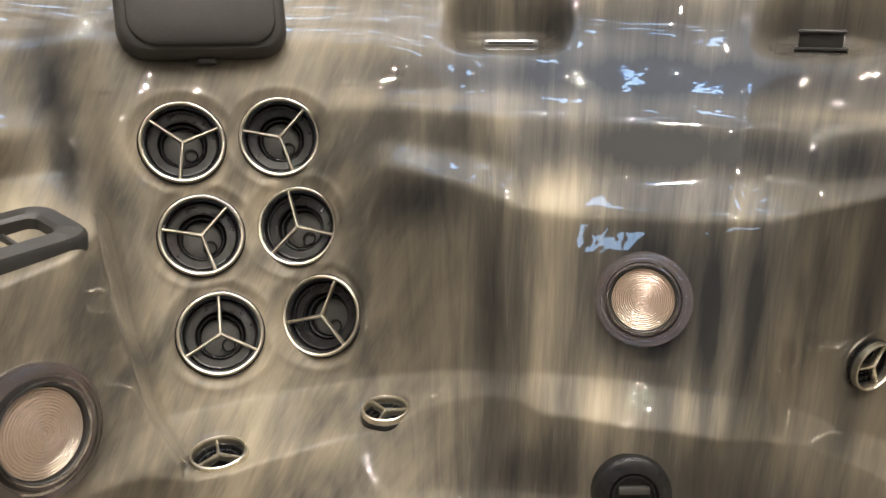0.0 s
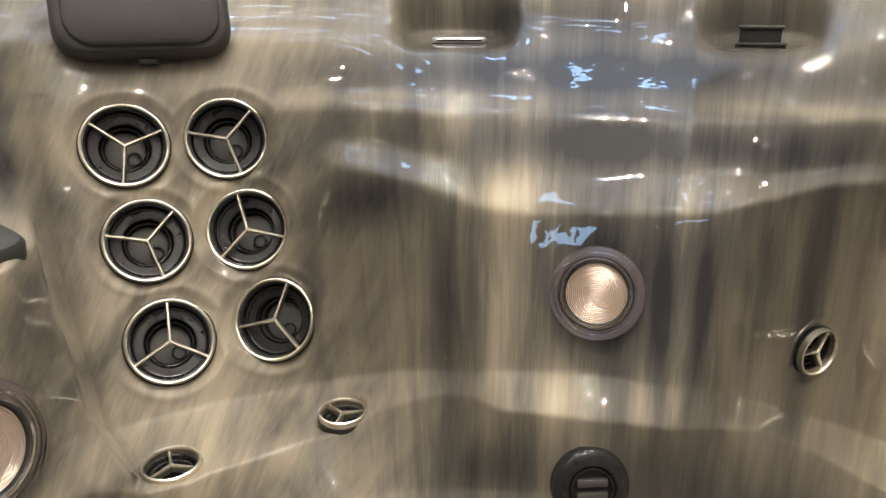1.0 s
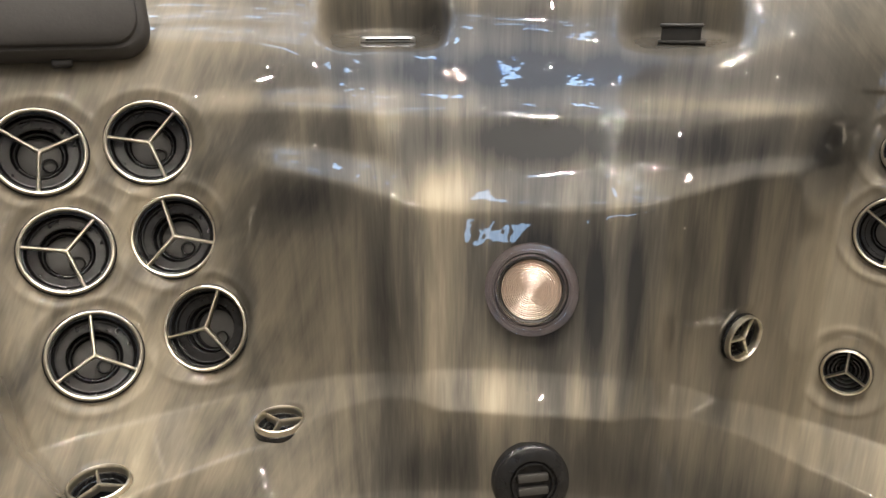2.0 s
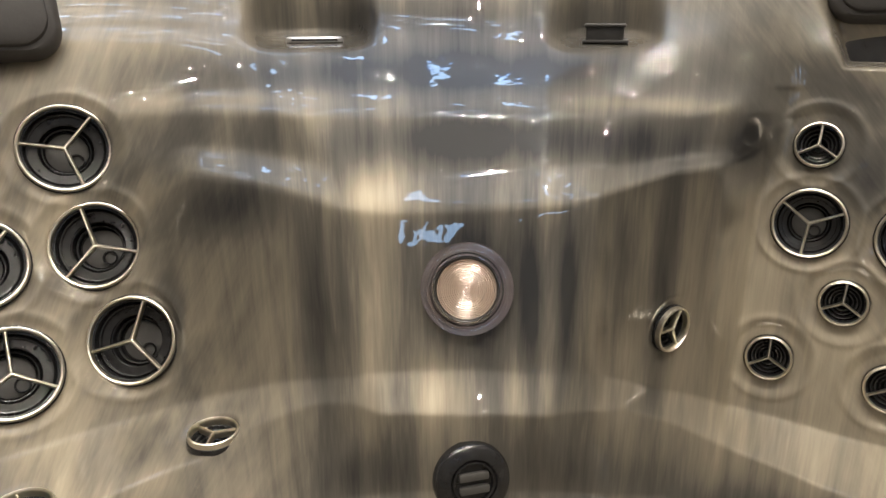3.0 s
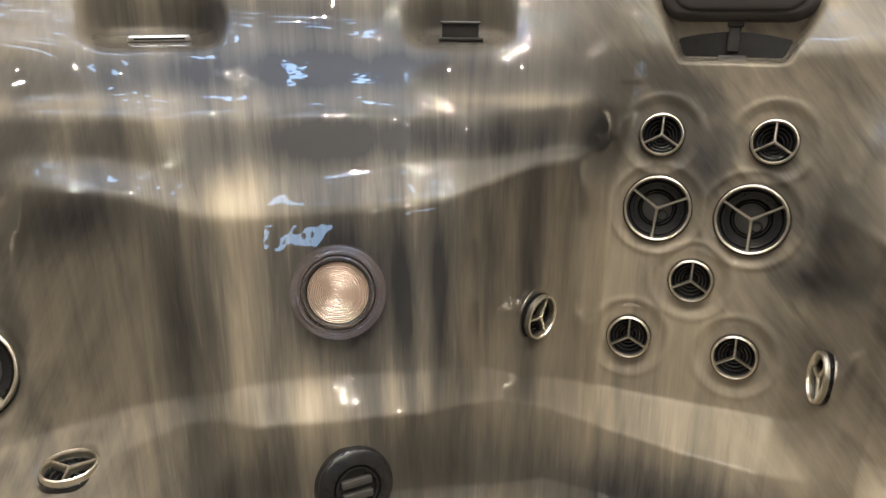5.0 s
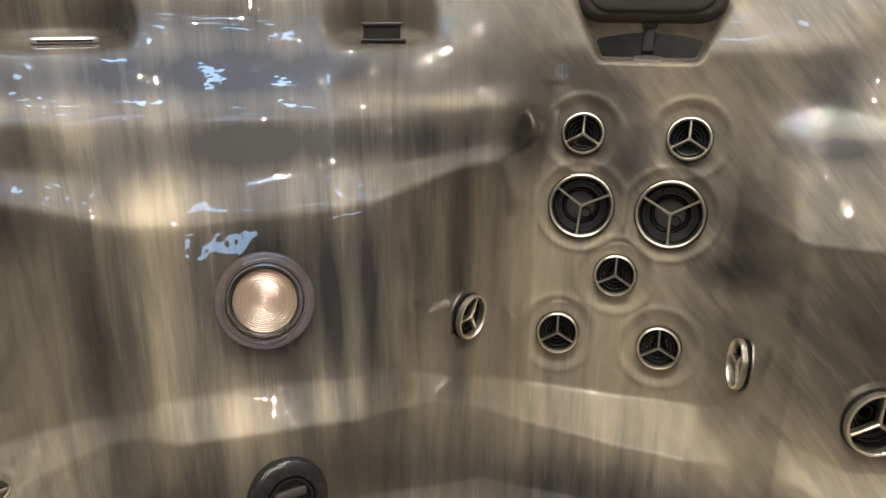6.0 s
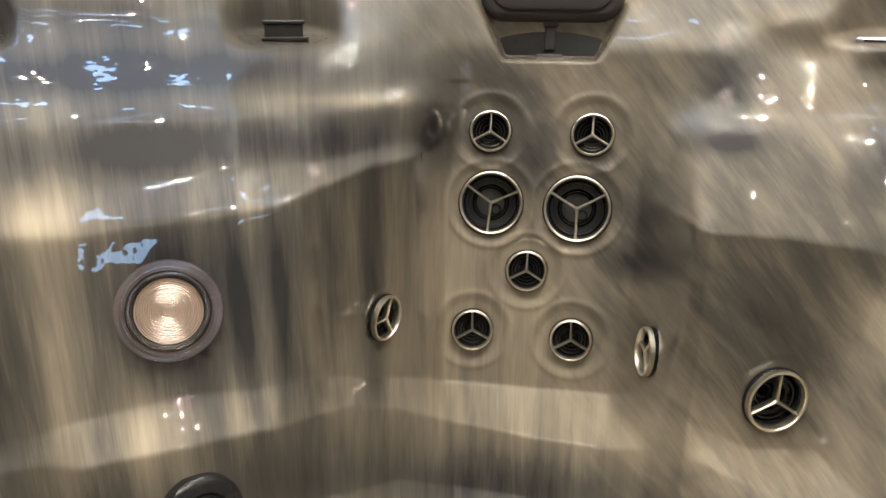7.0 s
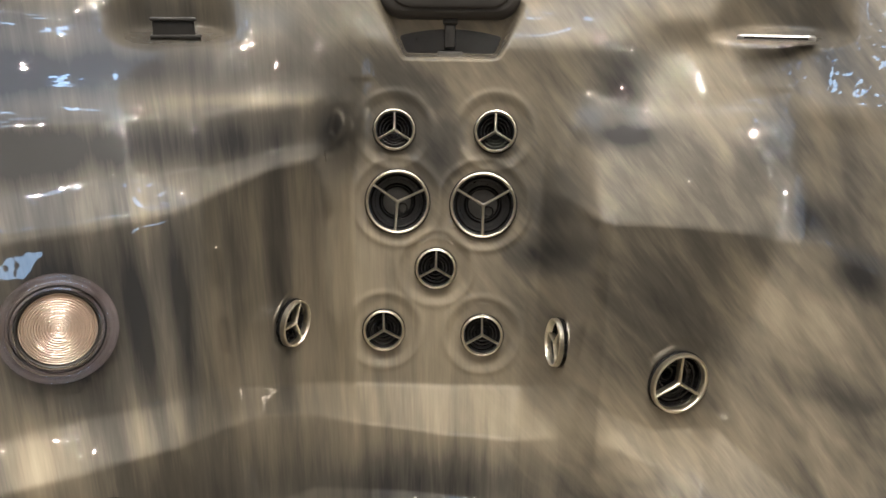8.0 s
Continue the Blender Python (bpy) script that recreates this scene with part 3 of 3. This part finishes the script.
# ---- underwater lamps ----
def make_lamp(phi, e, r):
    lamp = tagged(new("underwater_lamp"), "round unlit underwater lamp with clear ribbed lens and wide flange", "pool lamp", "underwater lamps")
    lamp.matrix_world = spot(phi, e)
    part("base_ring", lathe([(r * 1.0, -0.012), (r * 1.0, 0.002), (r * 0.9, 0.004), (r * 0.70, 0.003), (r * 0.69, -0.008)], 64), SMOKED, lamp, "grey back flange")
    part("reflector", lathe([(r * 0.69, 0.002), (r * 0.60, 0.0015), (r * 0.3, 0.001), (0, 0.001)], 64), REFLECTOR, lamp, "pale champagne reflector")
    flange = [(r * 1.0, 0.003), (r * 1.005, 0.009), (r * 0.97, 0.016), (r * 0.90, 0.020), (r * 0.84, 0.019), (r * 0.81, 0.015), (r * 0.79, 0.016), (r * 0.76, 0.022), (r * 0.72, 0.022),
              (r * 0.70, 0.018), (r * 0.70, 0.005), (r * 0.8, 0.0045), (r * 0.95, 0.004)]
    part("flange", lathe(flange, 72, True), LENS, lamp, "clear stepped plastic flange")
    part("trim_ring", lathe([(r * 0.715, 0.004), (r * 0.715, 0.017), (r * 0.69, 0.0185), (r * 0.665, 0.017), (r * 0.66, 0.004)], 64, True), DARK, lamp, "dark inner trim ring")
    prof = [(r * 0.66, 0.006)]
    n = 15
    for k in range(n):
        f0 = 1 - k / n
        rr = r * 0.655 * f0
        dome = 0.012 + 0.005 * (1 - f0 * f0)
        prof += [(rr, dome - 0.0018), (max(rr - r * 0.655 / n * 0.22, 2e-4), dome), (max(rr - r * 0.655 / n * 0.5, 1e-4), dome + 0.0004), (max(rr - r * 0.655 / n * 0.8, 5e-5), dome)]
    prof += [(0, 0.0185)]
    part("ribbed_lens", lathe(prof, 72), REFLECTOR, lamp, "concentric ribbed lens over pale reflector")
    return lamp


make_lamp(16.8, -0.406, 0.0618)
make_lamp(-34.5, -0.550, 0.075)


# ---- skimmer frame on the arm top ----
def make_skimmer(phi, e, w, h):
    sk = tagged(new("skimmer_frame"), "dark grey rounded plastic skimmer frame with open slot", "filter skimmer")
    m = spot(phi, e)
    sk.matrix_world = m @ pose(0, 0, 0.002, 0, 0, 14)
    outer, inner = [], []
    bm = bmesh.new()
    rings = []
    for ww, hh, rr, zz in ((w, h, 0.030, -0.01), (w, h, 0.030, 0.010), (w - 0.008, h - 0.008, 0.028, 0.016), (w - 0.05, h - 0.05, 0.018, 0.018), (w - 0.06, h - 0.06, 0.014, 0.014), (w - 0.062, h - 0.062, 0.014, -0.03)):
        rings.append([bm.verts.new(q) for q in rounded(ww, hh, rr, zz, 8)])
    n = len(rings[0])
    for a, b in zip(rings, rings[1:]):
        for i in range(n):
            bm.faces.new((a[i], a[(i + 1) % n], b[(i + 1) % n], b[i]))
    part("frame", bm, DARK, sk)
    part("flap", box(0, 0, -0.006, w - 0.064, h - 0.064, 0.006, 0.002), BLACK, sk, "black inner flap")
    for k in (-1, 0, 1):
        part("rib", box(k * (w - 0.07) / 4, 0, 0.0, 0.006, h - 0.07, 0.012, 0.002), DARK, sk)


make_skimmer(-35.4, -0.290, 0.21, 0.115)


# ---- spouts and lips in the rim scoops ----
def make_spout(phi, r, z):
    sp = tagged(new("waterfall_spout"), "small black plastic waterfall spout standing in a rim scoop", "spout")
    p = at(phi, r, z + EYE_Z)
    sp.matrix_world = pose(*p, 0, 0, -phi)
    part("spout_body", box(0, 0, 0.014, 0.066, 0.026, 0.028, 0.004, 3), DARK, sp)
    part("spout_cap", box(0, -0.002, 0.029, 0.072, 0.032, 0.006, 0.0025, 3), DARK, sp)
    part("spout_foot", box(0.002, -0.004, 0.002, 0.080, 0.036, 0.005, 0.002), DARK, sp)


def make_lip(phi, r, z, w, label):
    lp = tagged(new("scoop_lip"), label, "trim strip")
    p = at(phi, r, z + EYE_Z)
    lp.matrix_world = pose(*p, 0, 0, -phi)
    part("strip", loft([rounded(w, 0.030, 0.012, 0.0, 6), rounded(w, 0.030, 0.012, 0.006, 6), rounded(w - 0.006, 0.024, 0.010, 0.009, 6)]), SILVER, lp)
    part("slot", box(0, -0.0155, 0.004, w * 0.8, 0.002, 0.003), BLACK, lp, "thin dark slot")


make_spout(27.0, 1.355, -0.064)
make_lip(5.0, 1.35, -0.062, 0.10, "silver plastic lip in the floor of a rim scoop")
make_lip(69.9, 1.425, -0.059, 0.125, "brushed silver lip in the floor of a rim scoop")


# ---- suction cover in the footwell ----
def make_drain(phi, e, r):
    d = tagged(new("suction_cover"), "round black plastic suction cover low in the footwell", "drain cover")
    d.matrix_world = spot(phi, e)
    part("cover_plate", lathe([(r, -0.004), (r, 0.006), (r * 0.97, 0.011), (r * 0.9, 0.014), (r * 0.62, 0.016), (r * 0.60, 0.012), (r * 0.57, 0.012)], 64), BLACK, d)
    part("centre_cap", lathe([(r * 0.58, 0.004), (r * 0.58, 0.012), (r * 0.55, 0.016), (r * 0.50, 0.016), (r * 0.48, 0.011), (0, 0.011)], 56), BLACK, d)
    for yy in (-0.17, 0.17):
        part("slot_bar", box(0, r * yy, 0.013, r * 0.78, r * 0.20, 0.010, 0.002), NOZZLE, d, "raised charcoal bar")


make_drain(17.3, -0.745, 0.0505)


# ---- headrest pillows ----
def make_pillow(phi, e, w, h, tilt, label, recess=False):
    pil = tagged(new("headrest_pillow"), label, "pillow", "headrest pillows")
    m = spot(phi, e)
    a = m.translation.copy()
    face_dir = Vector((CX, CY, 0)) - Vector((a.x, a.y, 0))
    face_dir.normalize()
    right = Vector((0, 0, 1)).cross(face_dir)
    n = (face_dir + Vector((0, 0, tilt))).normalized()
    up = n.cross(right)
    mm = Matrix((right, up, n)).transposed().to_4x4()
    mm.translation = a
    pil.matrix_world = mm
    secs = []
    for zz, s in ((-0.05, 0.80), (-0.03, 0.90), (-0.01, 0.97), (0.008, 1.0), (0.022, 0.99), (0.034, 0.955), (0.040, 0.90)):
        secs.append(rounded(w * s, h * s + 0.0, 0.05 * s, zz, 10, 0, h / 2))
    body = loft(secs)
    part("cushion", body, FOAM, pil, "charcoal moulded foam")
    part("piping", loft([rounded(w * 0.86, h * 0.84, 0.045, 0.038, 10, 0, h / 2), rounded(w * 0.84, h * 0.82, 0.045, 0.048, 10, 0, h / 2),
                         rounded(w * 0.78, h * 0.76, 0.04, 0.052, 10, 0, h / 2)]), FOAM, pil, "raised inner pad")
    part("clip", box(0, -0.004, 0.012, 0.03, 0.012, 0.014, 0.003), DARK, pil, "small plastic clip")
    if recess:
        plate = loft([rounded(0.225, 0.10, 0.02, zz, 6, 0, -0.026) for zz in (-0.030, -0.004)])
        part("mount_plate", plate, BLACK, pil, "black mounting plate at the back of the recess")
        part("mount_arm", box(0, -0.02, 0.002, 0.022, 0.07, 0.016, 0.004), DARK, pil, "dark mounting arm")
        part("mount_foot", box(0, -0.070, 0.004, 0.052, 0.014, 0.022, 0.003), DARK, pil, "clear-grey latch foot")
    return pil


make_pillow(-18.2, -0.064, 0.275, 0.17, 0.35, "charcoal foam headrest pillow set into the sloped backrest")
make_pillow(46.9, -0.024, 0.285, 0.17, 0.25, "charcoal foam headrest pillow above a dark moulded recess", True)


# ---- the showroom round the tub ----
def room():
    x0, x1, y0, y1, h = -7.0, 8.0, -9.0, 7.0, 5.2
    t = 0.2
    tagged(new("floor", bm_mesh("floor", box((x0 + x1) / 2, (y0 + y1) / 2, -0.1, x1 - x0 + 2 * t, y1 - y0 + 2 * t, 0.2), CONCRETE, False)), kind="structure", label="grey polished concrete showroom floor")
    tagged(new("ceiling", bm_mesh("ceiling", box((x0 + x1) / 2, (y0 + y1) / 2, h + 0.1, x1 - x0 + 2 * t, y1 - y0 + 2 * t, 0.2), CEILING, False)), kind="structure", label="grey showroom ceiling")
    for nm, cx, cy, sx, sy in (("wall_north", (x0 + x1) / 2, y1 + t / 2, x1 - x0, t), ("wall_south", (x0 + x1) / 2, y0 - t / 2, x1 - x0, t),
                               ("wall_west", x0 - t / 2, (y0 + y1) / 2, t, y1 - y0 + 2 * t), ("wall_east", x1 + t / 2, (y0 + y1) / 2, t, y1 - y0 + 2 * t)):
        tagged(new(nm, bm_mesh(nm, box(cx, cy, h / 2, sx, sy, h), PLASTER, False)), kind="structure", label="dark grey painted showroom wall")
    lamp = tagged(new("ceiling_spot"), "small round ceiling spotlight with warm bulb", "ceiling light", "ceiling spotlights")
    part("housing", lathe([(0.05, 0.0), (0.055, -0.05), (0.053, -0.094), (0.020, -0.094), (0.017, -0.03)], 20), DARK, lamp)
    part("bulb", lathe([(0.015, -0.088), (0.010, -0.092), (0, -0.094)], 12), BULB, lamp, "glowing warm LED")
    lamp.matrix_world = pose(-1.5, -1.0, h)
    rng = random.Random(4)
    for gx in range(3):
        for gy in range(3):
            copy_thing(lamp, pose(-0.9 + gx * 1.15 + rng.uniform(-0.3, 0.3), -1.3 + gy * 0.95 + rng.uniform(-0.25, 0.25), h))
    for x, y in ((0.5, 1.6), (1.7, 0.9), (2.9, 1.7), (-2.2, 1.5), (-4.0, -5.5), (0.5, -5.0), (4.5, -4.2)):
        copy_thing(lamp, pose(x, y, h))
    pin = tagged(new("pin_light"), "tiny recessed ceiling pin light with warm glow", "ceiling light", "ceiling pin lights")
    part("bezel", lathe([(0.026, 0.0), (0.028, -0.008), (0.013, -0.010), (0.011, -0.002)], 14), DARK, pin)
    part("led", lathe([(0.0075, -0.004), (0.005, -0.007), (0, -0.008)], 10), PIN, pin, "glowing warm LED")
    pin.matrix_world = pose(-2.2, 2.4, h)
    for gx in range(14):
        for gy in range(14):
            x, y = -4.8 + gx * 0.78 + rng.uniform(-0.35, 0.35), -5.6 + gy * 0.84 + rng.uniform(-0.38, 0.38)
            copy_thing(pin, pose(x, y, h if y < 1.2 or abs(x - 0.5) > 2.2 else h - 0.03))
    win = tagged(new("window_1"), "high showroom window band with blue daylight panes", kind="structure")
    for i in range(4):
        part("pane", box(-4.0 + i * 2.6, y0 + 0.02, 4.0, 0.36, 0.03, 0.4), PANE, win, smooth=False)
    roof = tagged(new("window_2"), "small clear blue roof panes on a glowing panel added for bluish haze", kind="structure")
    # unseen glowing panel, added so the upper band reflects a bluish haze
    part("haze_panel", box(0.5, 4.0, h - 0.012, 4.4, 5.6, 0.02), HAZE_GLOW, roof, smooth=False)
    for k, cy in enumerate((1.7, 2.5, 3.4, 4.6, 5.9)):
        for i in range(7):
            part("pane", box(-1.3 + i * 0.58 + 0.25 * (k % 2), cy + 0.2 * math.sin(i * 2.1 + k), h - 0.03, 0.16, 0.15, 0.012), PANE, roof, smooth=False)
    return h


room()
